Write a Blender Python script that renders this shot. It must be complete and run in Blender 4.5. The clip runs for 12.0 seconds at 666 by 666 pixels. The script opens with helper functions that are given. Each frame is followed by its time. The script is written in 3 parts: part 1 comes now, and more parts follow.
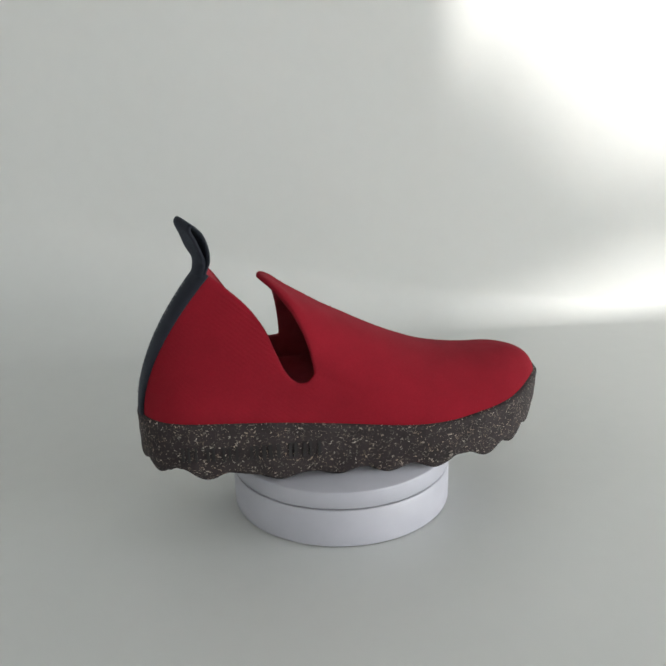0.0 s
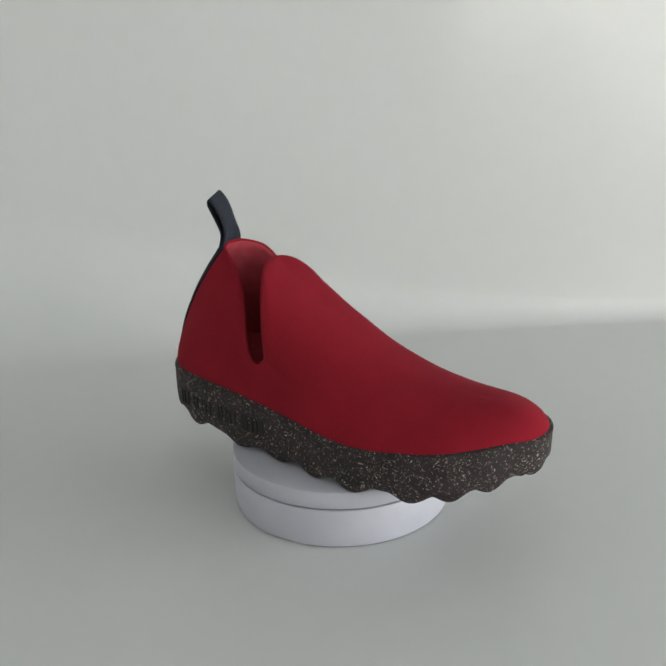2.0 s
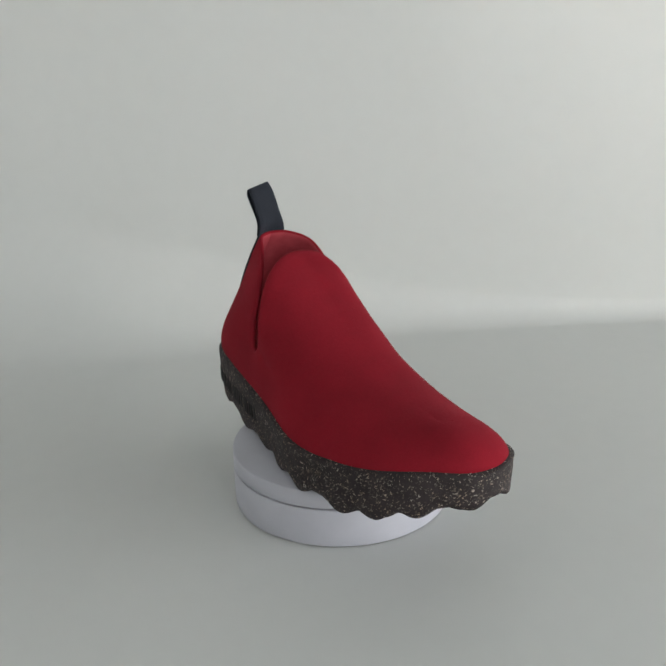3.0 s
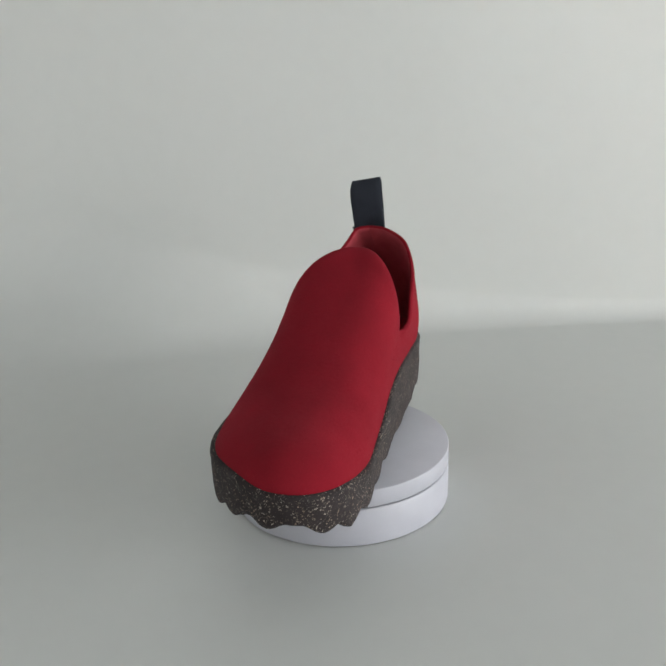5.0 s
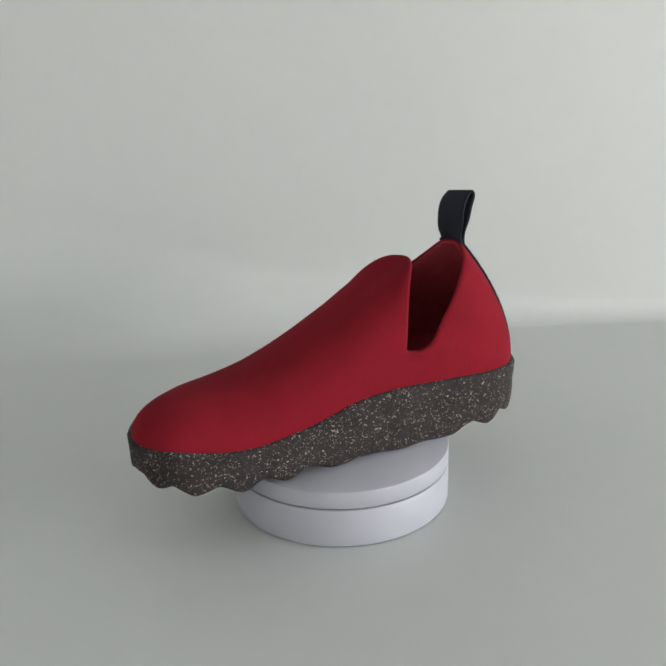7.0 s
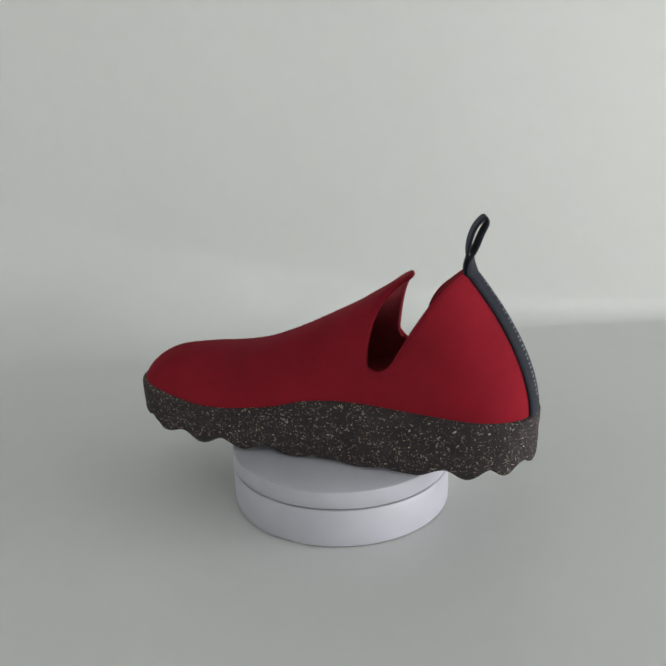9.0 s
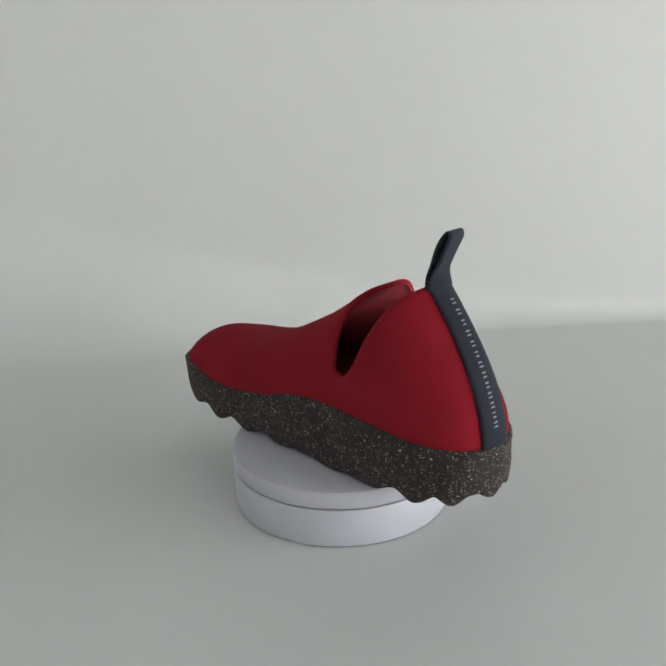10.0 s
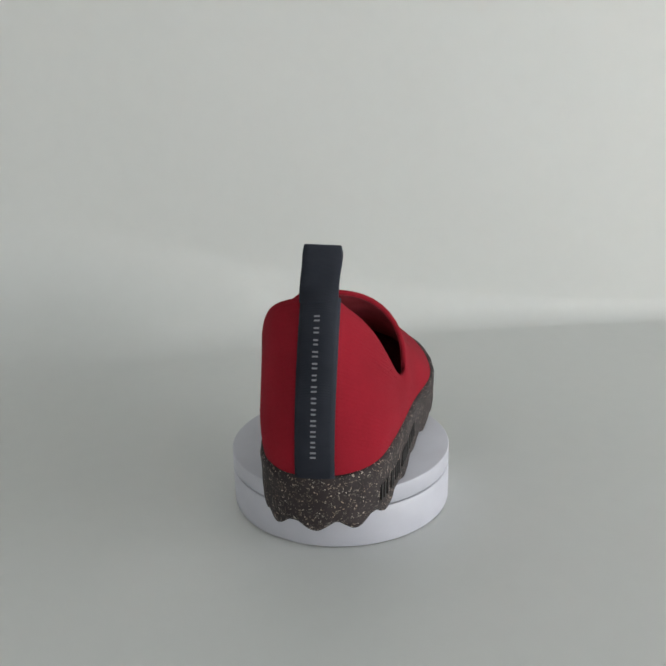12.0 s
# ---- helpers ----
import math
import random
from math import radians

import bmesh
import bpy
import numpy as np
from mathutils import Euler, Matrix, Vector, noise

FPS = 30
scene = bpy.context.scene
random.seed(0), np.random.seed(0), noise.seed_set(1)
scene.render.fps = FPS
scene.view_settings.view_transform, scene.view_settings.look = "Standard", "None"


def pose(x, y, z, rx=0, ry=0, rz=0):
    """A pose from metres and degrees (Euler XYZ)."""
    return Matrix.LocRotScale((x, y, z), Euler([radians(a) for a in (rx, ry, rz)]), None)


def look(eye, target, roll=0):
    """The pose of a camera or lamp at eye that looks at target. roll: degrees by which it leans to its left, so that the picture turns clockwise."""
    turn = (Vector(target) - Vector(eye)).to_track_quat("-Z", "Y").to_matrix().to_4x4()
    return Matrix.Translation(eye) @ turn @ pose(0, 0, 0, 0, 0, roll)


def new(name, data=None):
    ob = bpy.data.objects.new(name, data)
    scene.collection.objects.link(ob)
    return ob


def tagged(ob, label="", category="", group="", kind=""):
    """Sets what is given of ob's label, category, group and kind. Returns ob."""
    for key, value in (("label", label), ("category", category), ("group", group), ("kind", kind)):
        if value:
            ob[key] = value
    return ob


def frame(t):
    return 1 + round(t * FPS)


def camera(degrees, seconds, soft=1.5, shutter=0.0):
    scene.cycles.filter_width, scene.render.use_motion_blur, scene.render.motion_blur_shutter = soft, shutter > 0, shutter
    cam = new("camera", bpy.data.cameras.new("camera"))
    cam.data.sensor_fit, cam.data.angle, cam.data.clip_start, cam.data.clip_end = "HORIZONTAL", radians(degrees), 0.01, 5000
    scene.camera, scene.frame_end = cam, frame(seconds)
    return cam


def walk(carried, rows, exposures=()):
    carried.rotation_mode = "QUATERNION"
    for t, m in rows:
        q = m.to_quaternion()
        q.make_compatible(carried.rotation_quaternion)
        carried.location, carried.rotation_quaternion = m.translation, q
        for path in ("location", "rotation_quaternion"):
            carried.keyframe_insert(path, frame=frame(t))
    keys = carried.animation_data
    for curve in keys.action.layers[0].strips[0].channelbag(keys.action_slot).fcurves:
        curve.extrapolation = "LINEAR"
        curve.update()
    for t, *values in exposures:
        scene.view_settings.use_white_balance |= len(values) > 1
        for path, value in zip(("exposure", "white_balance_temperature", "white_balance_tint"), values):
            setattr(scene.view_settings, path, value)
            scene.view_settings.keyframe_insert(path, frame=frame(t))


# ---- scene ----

# ---------------------------------------------------------------- camera
H = 0.0390                      # height of the turntable
EYE = Vector((0.0, -0.5717, 0.2822 + H))
PITCH, YAW = radians(-19.77), radians(0.327)
AHEAD = Vector((-math.sin(YAW) * math.cos(PITCH), math.cos(YAW) * math.cos(PITCH), math.sin(PITCH)))
STILL = look(EYE, EYE + AHEAD, -1.507)
cam = camera(39.31, 12.0, soft=2.0)
walk(cam, [(0.0, STILL), (12.0, STILL)])

# ---------------------------------------------------------------- light
world = bpy.data.worlds.new("world")
scene.world = world
world.use_nodes = True
sky = world.node_tree.nodes.new("ShaderNodeTexSky")
sky.sky_type, sky.sun_disc = "NISHITA", False
sky.sun_elevation, sky.sun_rotation = radians(5), radians(153.5)
world.node_tree.links.new(sky.outputs[0], world.node_tree.nodes["Background"].inputs[0])
world.node_tree.nodes["Background"].inputs[1].default_value = 0.10

WIN_X = 2.00                    # inner face of the window wall
WINDOWS = (-3.84, -2.55, 0.30, 0.80), (-2.40, 0.25, 0.05, 0.77)   # two unseen openings, the second added for low side light: from, to, sill, head
SUN_CUT = -3.80, -3.50            # opaque panel added in the first window to cut the sun patch's edge
SUN_AZ, SUN_EL = radians(-63.5), radians(5)
TO_SUN = Vector((math.cos(SUN_AZ) * math.cos(SUN_EL), math.sin(SUN_AZ) * math.cos(SUN_EL), math.sin(SUN_EL)))


def window_light():
    # one lamp in each assumed opening stands in for daylight
    for y0, y1, z0, z1 in WINDOWS:
        data = bpy.data.lights.new("window_daylight", "AREA")
        data.shape, data.size, data.size_y = "RECTANGLE", y1 - y0, z1 - z0
        data.energy, data.color = 33.2 * (y1 - y0) * (z1 - z0), (0.966, 1.0, 0.998)
        mid = Vector((WIN_X + 0.10, (y0 + y1) / 2, (z0 + z1) / 2))
        new("window_daylight", data).matrix_world = look(mid, mid + Vector((-1, 0, 0)))


def sun_light():
    data = bpy.data.lights.new("sun", "SUN")
    data.energy, data.angle, data.color = 5.0, radians(0.6), (1.0, 0.97, 0.92)
    new("sun", data).matrix_world = look(TO_SUN * 20, (0, 0, 0))


window_light()
sun_light()
scene.view_settings.exposure = 0.0


# ---------------------------------------------------------------- materials
def material(name, colour, rough=0.6, metal=0.0):
    m = bpy.data.materials.new(name)
    m.use_nodes = True
    b = m.node_tree.nodes["Principled BSDF"]
    b.inputs["Base Color"].default_value = (*colour, 1)
    b.inputs["Roughness"].default_value = rough
    b.inputs["Metallic"].default_value = metal
    return m, m.node_tree, b


def node(tree, kind, **values):
    n = tree.nodes.new(kind)
    for key, value in values.items():
        n.inputs[key].default_value = value
    return n


def ramp(tree, source, stops):
    r = tree.nodes.new("ShaderNodeValToRGB")
    e = r.color_ramp.elements
    while len(e) < len(stops):
        e.new(0.5)
    for k, (at, colour) in zip(e, stops):
        k.position, k.color = at, (*colour, 1)
    tree.links.new(source, r.inputs[0])
    return r.outputs[0]


def coords(tree, scale=(1, 1, 1), turn=(0, 0, 0)):
    c = tree.nodes.new("ShaderNodeTexCoord")
    m = tree.nodes.new("ShaderNodeMapping")
    m.inputs["Scale"].default_value = scale
    m.inputs["Rotation"].default_value = turn
    tree.links.new(c.outputs["Object"], m.inputs[0])
    return m.outputs[0]


def noise_tex(tree, vec, scale, detail=4.0, rough=0.55):
    n = node(tree, "ShaderNodeTexNoise", Scale=scale, Detail=detail, Roughness=rough)
    tree.links.new(vec, n.inputs["Vector"])
    return n.outputs["Fac"]


def math_node(tree, op, a, b):
    n = tree.nodes.new("ShaderNodeMath")
    n.operation = op
    for i, v in enumerate((a, b)):
        if isinstance(v, (int, float)):
            n.inputs[i].default_value = v
        else:
            tree.links.new(v, n.inputs[i])
    return n.outputs[0]


def bump(tree, b, height, strength, distance):
    n = node(tree, "ShaderNodeBump", Strength=strength, Distance=distance)
    tree.links.new(height, n.inputs["Height"])
    tree.links.new(n.outputs[0], b.inputs["Normal"])


def felt_material():
    m, t, b = material("red_wool_felt", (0.29, 0.012, 0.024), 0.95)
    v = coords(t)
    big = noise_tex(t, v, 22, 3)
    fine = noise_tex(t, v, 900, 3, 0.7)
    mix = math_node(t, "ADD", math_node(t, "MULTIPLY", big, 0.6), math_node(t, "MULTIPLY", fine, 0.4))
    t.links.new(ramp(t, mix, [(0.30, (0.185, 0.0105, 0.018)), (0.70, (0.260, 0.0135, 0.024))]), b.inputs["Base Color"])
    b.inputs["Specular IOR Level"].default_value = 0.04
    b.inputs["Sheen Weight"].default_value = 0.05
    b.inputs["Sheen Roughness"].default_value = 0.45
    b.inputs["Sheen Tint"].default_value = (1.0, 0.45, 0.52, 1)
    # twill ribs, running diagonally, and matted fibres
    w = node(t, "ShaderNodeTexWave", Scale=130.0, Distortion=1.2, Detail=1.0)
    w.inputs["Detail Scale"].default_value = 2.0
    t.links.new(coords(t, (1, 0.35, 1), (0, radians(50), 0)), w.inputs["Vector"])
    sep = t.nodes.new("ShaderNodeSeparateXYZ")
    t.links.new(v, sep.inputs[0])
    back = ramp(t, math_node(t, "ADD", math_node(t, "MULTIPLY", sep.outputs[0], -6.0), 0.15), [(0.20, (0, 0, 0)), (0.55, (1, 1, 1))])
    patch = math_node(t, "MULTIPLY", back, ramp(t, noise_tex(t, v, 30, 1), [(0.40, (0.2, 0.2, 0.2)), (0.60, (1, 1, 1))]))
    ribs = math_node(t, "MULTIPLY", w.outputs["Fac"], patch)
    fibre = noise_tex(t, v, 420, 5, 0.75)
    bump(t, b, math_node(t, "ADD", math_node(t, "MULTIPLY", ribs, 0.34), math_node(t, "MULTIPLY", fibre, 0.66)), 0.45, 0.0008)
    return m


def lining_material():
    """Red felt on the inside, coloured brighter than outside to lift the dark interior."""
    m, t, b = material("brightened_red_lining", (0.28, 0.085, 0.09), 0.95)
    v = coords(t)
    t.links.new(ramp(t, noise_tex(t, v, 120, 4), [(0.3, (0.31, 0.042, 0.055)), (0.7, (0.38, 0.056, 0.071))]), b.inputs["Base Color"])
    b.inputs["Specular IOR Level"].default_value = 0.1
    bump(t, b, noise_tex(t, v, 500, 4), 0.3, 0.0006)
    return m


def strap_material():
    m, t, b = material("navy_webbing", (0.020, 0.024, 0.036), 0.75)
    v = coords(t)
    n = noise_tex(t, v, 60, 4)
    t.links.new(ramp(t, n, [(0.3, (0.0145, 0.0165, 0.0235)), (0.7, (0.021, 0.0235, 0.032))]), b.inputs["Base Color"])
    w = node(t, "ShaderNodeTexWave", Scale=420.0, Distortion=0.3)
    w.bands_direction = "Z"
    t.links.new(v, w.inputs["Vector"])
    bump(t, b, w.outputs["Fac"], 0.35, 0.0004)
    b.inputs["Specular IOR Level"].default_value = 0.15
    b.inputs["Sheen Weight"].default_value = 0.06
    b.inputs["Sheen Tint"].default_value = (0.6, 0.75, 1.0, 1)
    return m


def cork_material():
    """Dark rubber with light flakes of ground cork in it, lying every way."""
    m, t, b = material("rubber_with_cork_flakes", (0.03, 0.026, 0.024), 0.8)
    masks = []
    for k, (turn, stretch, scale, cut) in enumerate((
            ((0, radians(12), 0), (2.3, 1.4, 0.95), 940, 0.59),
            ((radians(10), radians(-48), radians(25)), (2.1, 1.4, 0.95), 1000, 0.61),
            ((radians(-20), radians(72), radians(-15)), (2.0, 1.3, 0.95), 1060, 0.63))):
        c = coords(t, stretch, turn)
        c.node.vector_type = "TEXTURE"
        warp = node(t, "ShaderNodeTexNoise", Scale=380.0, Detail=2.0)
        t.links.new(c, warp.inputs["Vector"])
        add = t.nodes.new("ShaderNodeMixRGB")
        add.blend_type = "LINEAR_LIGHT"
        add.inputs[0].default_value = 0.0016
        t.links.new(c, add.inputs[1])
        t.links.new(warp.outputs["Color"], add.inputs[2])
        vor = node(t, "ShaderNodeTexVoronoi", Scale=scale, Randomness=1.0)
        t.links.new(add.outputs[0], vor.inputs["Vector"])
        sep = t.nodes.new("ShaderNodeSeparateColor")
        t.links.new(vor.outputs["Color"], sep.inputs[0])
        chosen = math_node(t, "GREATER_THAN", sep.outputs[0], cut)
        size = math_node(t, "MULTIPLY", sep.outputs[1], 0.34)
        inside = math_node(t, "LESS_THAN", vor.outputs["Distance"], math_node(t, "ADD", size, 0.10))
        tone = math_node(t, "ADD", math_node(t, "MULTIPLY", math_node(t, "POWER", sep.outputs[2], 2.2), 0.62), 0.07)
        masks.append(math_node(t, "MULTIPLY", math_node(t, "MULTIPLY", chosen, inside), tone))
    flake = math_node(t, "MAXIMUM", math_node(t, "MAXIMUM", masks[0], masks[1]), masks[2])
    v = coords(t)
    ground = ramp(t, noise_tex(t, v, 90, 5), [(0.3, (0.0215, 0.0168, 0.0175)), (0.75, (0.040, 0.031, 0.032))])
    hue = ramp(t, noise_tex(t, v, 160, 1), [(0.35, (0.51, 0.37, 0.28)), (0.65, (0.57, 0.51, 0.45))])
    mix = t.nodes.new("ShaderNodeMixRGB")
    t.links.new(flake, mix.inputs[0])
    t.links.new(ground, mix.inputs[1])
    t.links.new(hue, mix.inputs[2])
    t.links.new(mix.outputs[0], b.inputs["Base Color"])
    b.inputs["Specular IOR Level"].default_value = 0.25
    bump(t, b, math_node(t, "ADD", noise_tex(t, v, 520, 4, 0.7), flake), 0.5, 0.0006)
    return m


def paper_material(name, tone):
    m, t, b = material(name, (0.70, 0.71, 0.69), 0.52)
    v = coords(t)
    n = math_node(t, "ADD", math_node(t, "MULTIPLY", noise_tex(t, v, 2.2, 3), 0.7), math_node(t, "MULTIPLY", noise_tex(t, v, 60, 4), 0.3))
    t.links.new(ramp(t, n, [(0.3, (0.675 * tone, 0.685 * tone, 0.670 * tone)), (0.7, (0.72 * tone, 0.728 * tone, 0.715 * tone))]), b.inputs["Base Color"])
    b.inputs["Specular IOR Level"].default_value = 0.9
    bump(t, b, noise_tex(t, v, 300, 4), 0.04, 0.0004)
    return m


def plastic_material():
    m, t, b = material("white_plastic", (0.72, 0.71, 0.79), 0.42)
    v = coords(t)
    t.links.new(ramp(t, noise_tex(t, v, 35, 4), [(0.3, (0.43, 0.428, 0.478)), (0.7, (0.47, 0.467, 0.52))]), b.inputs["Base Color"])
    bump(t, b, noise_tex(t, v, 700, 3), 0.06, 0.0003)
    return m


def plaster_material(name, tone):
    m, t, b = material(name, (tone, tone, tone), 0.85)
    v = coords(t)
    t.links.new(ramp(t, noise_tex(t, v, 3, 5), [(0.3, (tone * 0.95, tone * 0.95, tone * 0.935)), (0.7, (tone * 1.05, tone * 1.05, tone * 1.035))]), b.inputs["Base Color"])
    bump(t, b, noise_tex(t, v, 120, 4), 0.15, 0.002)
    return m


FELT, STRAP, CORK, PAPER, PLASTIC, PLASTER = (felt_material(), strap_material(), cork_material(), paper_material("backdrop_sheet", 0.87),
                                              plastic_material(), plaster_material("white_wall_paint", 0.70))
# unseen ceiling, darkened so that less light falls from above
LOW_BOUNCE = plaster_material("low_bounce_ceiling", 0.36)
# unseen west and south walls, made extra pale to bounce fill light
FILL_BOUNCE = plaster_material("bounce_white_paint", 0.86)
# near-black colour in place of shade, for the plate gap and contact line
GAP_SHADE = material("dark_gap_shade", (0.02, 0.02, 0.022), 0.7)[0]
PRINT = material("pale_grey_print", (0.19, 0.195, 0.22), 0.6)[0]
LIFTED_LINING = lining_material()
MARK = material("moulded_rubber", (0.014, 0.012, 0.012), 0.8)[0]


# ---------------------------------------------------------------- mesh helpers
def part(name, bm, mat, parent=None, label="", smooth=True):
    me = bpy.data.meshes.new(name)
    bmesh.ops.recalc_face_normals(bm, faces=bm.faces)
    bm.to_mesh(me)
    bm.free()
    me.materials.append(mat)
    if smooth:
        for f in me.polygons:
            f.use_smooth = True
    ob = new(name, me)
    ob.parent = parent
    return tagged(ob, label) if label else ob


def grid(bm, rows, close_u=False, close_v=False):
    """Faces over a table of points, row by row. Returns the vertices."""
    vs = [[bm.verts.new(p) for p in r] for r in rows]
    nr, nc = len(vs), len(vs[0])
    for i in range(nr if close_v else nr - 1):
        for j in range(nc if close_u else nc - 1):
            a, b, c, d = vs[i][j], vs[i][(j + 1) % nc], vs[(i + 1) % nr][(j + 1) % nc], vs[(i + 1) % nr][j]
            bm.faces.new((a, b, c, d))
    return vs


def box(bm, x0, x1, y0, y1, z0, z1):
    v = [bm.verts.new((x, y, z)) for z in (z0, z1) for x, y in ((x0, y0), (x1, y0), (x1, y1), (x0, y1))]
    for f in ((3, 2, 1, 0), (4, 5, 6, 7), (0, 1, 5, 4), (1, 2, 6, 5), (2, 3, 7, 6), (3, 0, 4, 7)):
        bm.faces.new([v[k] for k in f])


def lathe(profile, n=160):
    """A closed solid turned about z from (radius, height) pairs, the first and last on the axis."""
    bm = bmesh.new()
    ring = [[bm.verts.new((r * math.cos(2 * math.pi * k / n), r * math.sin(2 * math.pi * k / n), z)) for k in range(n)] for r, z in profile[1:-1]]
    for a, b in zip(ring, ring[1:]):
        for k in range(n):
            bm.faces.new((a[k], a[(k + 1) % n], b[(k + 1) % n], b[k]))
    for r, (_, z) in ((ring[0], profile[0]), (ring[-1], profile[-1])):
        mid = bm.verts.new((0, 0, z))
        for k in range(n):
            bm.faces.new((mid, r[k], r[(k + 1) % n]))
    return bm


def spline(points, closed=False):
    """A smooth curve through points: call it with 0..1."""
    p = np.array(points, float)
    n = len(p)

    def at(u):
        segs = n if closed else n - 1
        x = min(max(u, 0.0), 1.0) * segs
        i = min(int(x), segs - 1)
        f = x - i
        if closed:
            a, b, c, d = p[(i - 1) % n], p[i % n], p[(i + 1) % n], p[(i + 2) % n]
        else:
            a, b, c, d = p[max(i - 1, 0)], p[i], p[i + 1], p[min(i + 2, n - 1)]
        return 0.5 * (2 * b + (c - a) * f + (2 * a - 5 * b + 4 * c - d) * f * f + (3 * b - a - 3 * c + d) * f ** 3)
    return at


def eased(table, x):
    """Reads a table of (x, value) with a smooth curve through its points."""
    xs, ys = table[:, 0], table[:, 1]
    x = min(max(x, xs[0]), xs[-1])
    i = min(max(int(np.searchsorted(xs, x)) - 1, 0), len(xs) - 2)
    slope = np.gradient(ys, xs)
    w = xs[i + 1] - xs[i]
    f = (x - xs[i]) / w
    return float((1 + 2 * f) * (1 - f) ** 2 * ys[i] + f * (1 - f) ** 2 * w * slope[i] + f * f * (3 - 2 * f) * ys[i + 1] + f * f * (f - 1) * w * slope[i + 1])


def smoothstep(a, b, x):
    t = min(max((x - a) / (b - a), 0.0), 1.0)
    return t * t * (3 - 2 * t)


# ---------------------------------------------------------------- the setting
def sweep():
    """A white sheet that lies flat and turns up into a wall with a tight curve."""
    turn = Matrix.Rotation(radians(-0.4), 4, "Z")
    back = 0.352

    def profile(x):
        r = 0.022 + 0.20 * (1 - smoothstep(-0.85, 0.32, x))
        prof = [((back - r + 1.2) * u - 1.2, 0.0) for u in (0, .25, .5, .7, .8, .88, .94, .98)]
        prof += [(back - r + r * math.sin(a), r - r * math.cos(a)) for a in np.linspace(0.0, math.pi / 2, 20)]
        return prof + [(back, r + (1.2 - r) * u) for u in (.04, .1, .25, .5, .75, 1)]
    bm = bmesh.new()
    grid(bm, [[turn @ Vector((x, y, z)) for y, z in profile(x)] for x in np.linspace(-0.95, 0.95, 96)])
    ob = part("backdrop_sheet", bm, PAPER)
    m = ob.modifiers.new("thickness", "SOLIDIFY")
    m.thickness, m.offset = 0.0006, 0
    tagged(ob, "smooth white backdrop sheet curving up into a wall", "backdrop", kind="structure")


def room():
    def slab(name, *b):
        bm = bmesh.new()
        box(bm, *b)
        return tagged(part(name, bm, LOW_BOUNCE if name == "ceiling" else FILL_BOUNCE if name in ("wall_west", "wall_south") else PLASTER, smooth=False), "plain painted surface closing the room", name.split("_")[0], kind="structure")
    x0, x1, y0, y1, z0, z1, w = -1.1, WIN_X, -4.2, 1.3, -0.004, 2.3, 0.12
    slab("floor", x0 - w, x1 + w, y0 - w, y1 + w, z0 - w, z0)
    slab("ceiling", x0 - w, x1 + w, y0 - w, y1 + w, z1, z1 + w)
    slab("wall_west", x0 - w, x0, y0, y1, z0, z1)
    slab("wall_north", x0 - w, x1 + w, y1, y1 + w, z0, z1)
    slab("wall_south", x0 - w, x1 + w, y0 - w, y0, z0, z1)
    bm = bmesh.new()
    side = y0
    for a, b, sill, head in WINDOWS:
        box(bm, x1, x1 + w, side, a, z0, z1)
        box(bm, x1, x1 + w, a, b, z0, sill)
        box(bm, x1, x1 + w, a, b, head, z1)
        side = b
    box(bm, x1, x1 + w, side, y1, z0, z1)
    tagged(part("wall_east", bm, PLASTER, smooth=False), "plain white painted wall out of view, with two assumed window openings", "wall", kind="structure")
    f, p0, p1 = 0.035, x1 + 0.02, x1 + 0.034
    for n, (a, b, sill, head) in enumerate(WINDOWS):
        bm = bmesh.new()
        for c, d in ((a, a + f), (b - f, b)) + ((SUN_CUT,) if n == 0 else ()):
            box(bm, p0, p1, c, d, sill + f, head - f)
        for c, d in ((sill, sill + f), (head - f, head)):
            box(bm, p0, p1, a, b, c, d)
        tagged(part("window_%d" % (n + 1), bm, PLASTIC, smooth=False), "thin white frame of an assumed window out of view", "window", kind="structure")


def drifting_cloud():
    """Unseen bank of cloud far outside, added to drift across and fade the sun."""
    m, t, b = material("cloud_grey", (0.7, 0.7, 0.72), 1.0)
    b.inputs["Alpha"].default_value = 0.45
    bm = bmesh.new()
    rng = random.Random(7)
    for i in range(60):
        x, z, r = rng.uniform(0.0, 9.0), rng.uniform(-3.0, 3.0), rng.uniform(0.9, 1.6)
        ball = bmesh.ops.create_icosphere(bm, subdivisions=2, radius=r)["verts"]
        for v in ball:
            v.co = v.co * (1 + 0.25 * noise.noise(v.co * 1.3 + Vector((i, 0, 0)))) * 1.0 + Vector((x + 1.5, rng.uniform(-.1, .1), z))
    return tagged(part("cloud", bm, m), "unseen grey cloud bank added to drift across and fade the sun", "cloud", kind="structure")


# upper and lower edges of the wanted shadow, as heights across the window
MASK_TOP = ((-3.80, .66), (-3.41, .63), (-3.27, .558), (-3.13, .495), (-2.99, .448), (-2.70, .41), (-2.30, .42))
MASK_FOOT = ((-3.80, .330), (-3.35, .340), (-3.17, .366), (-2.97, .400), (-2.30, .38))


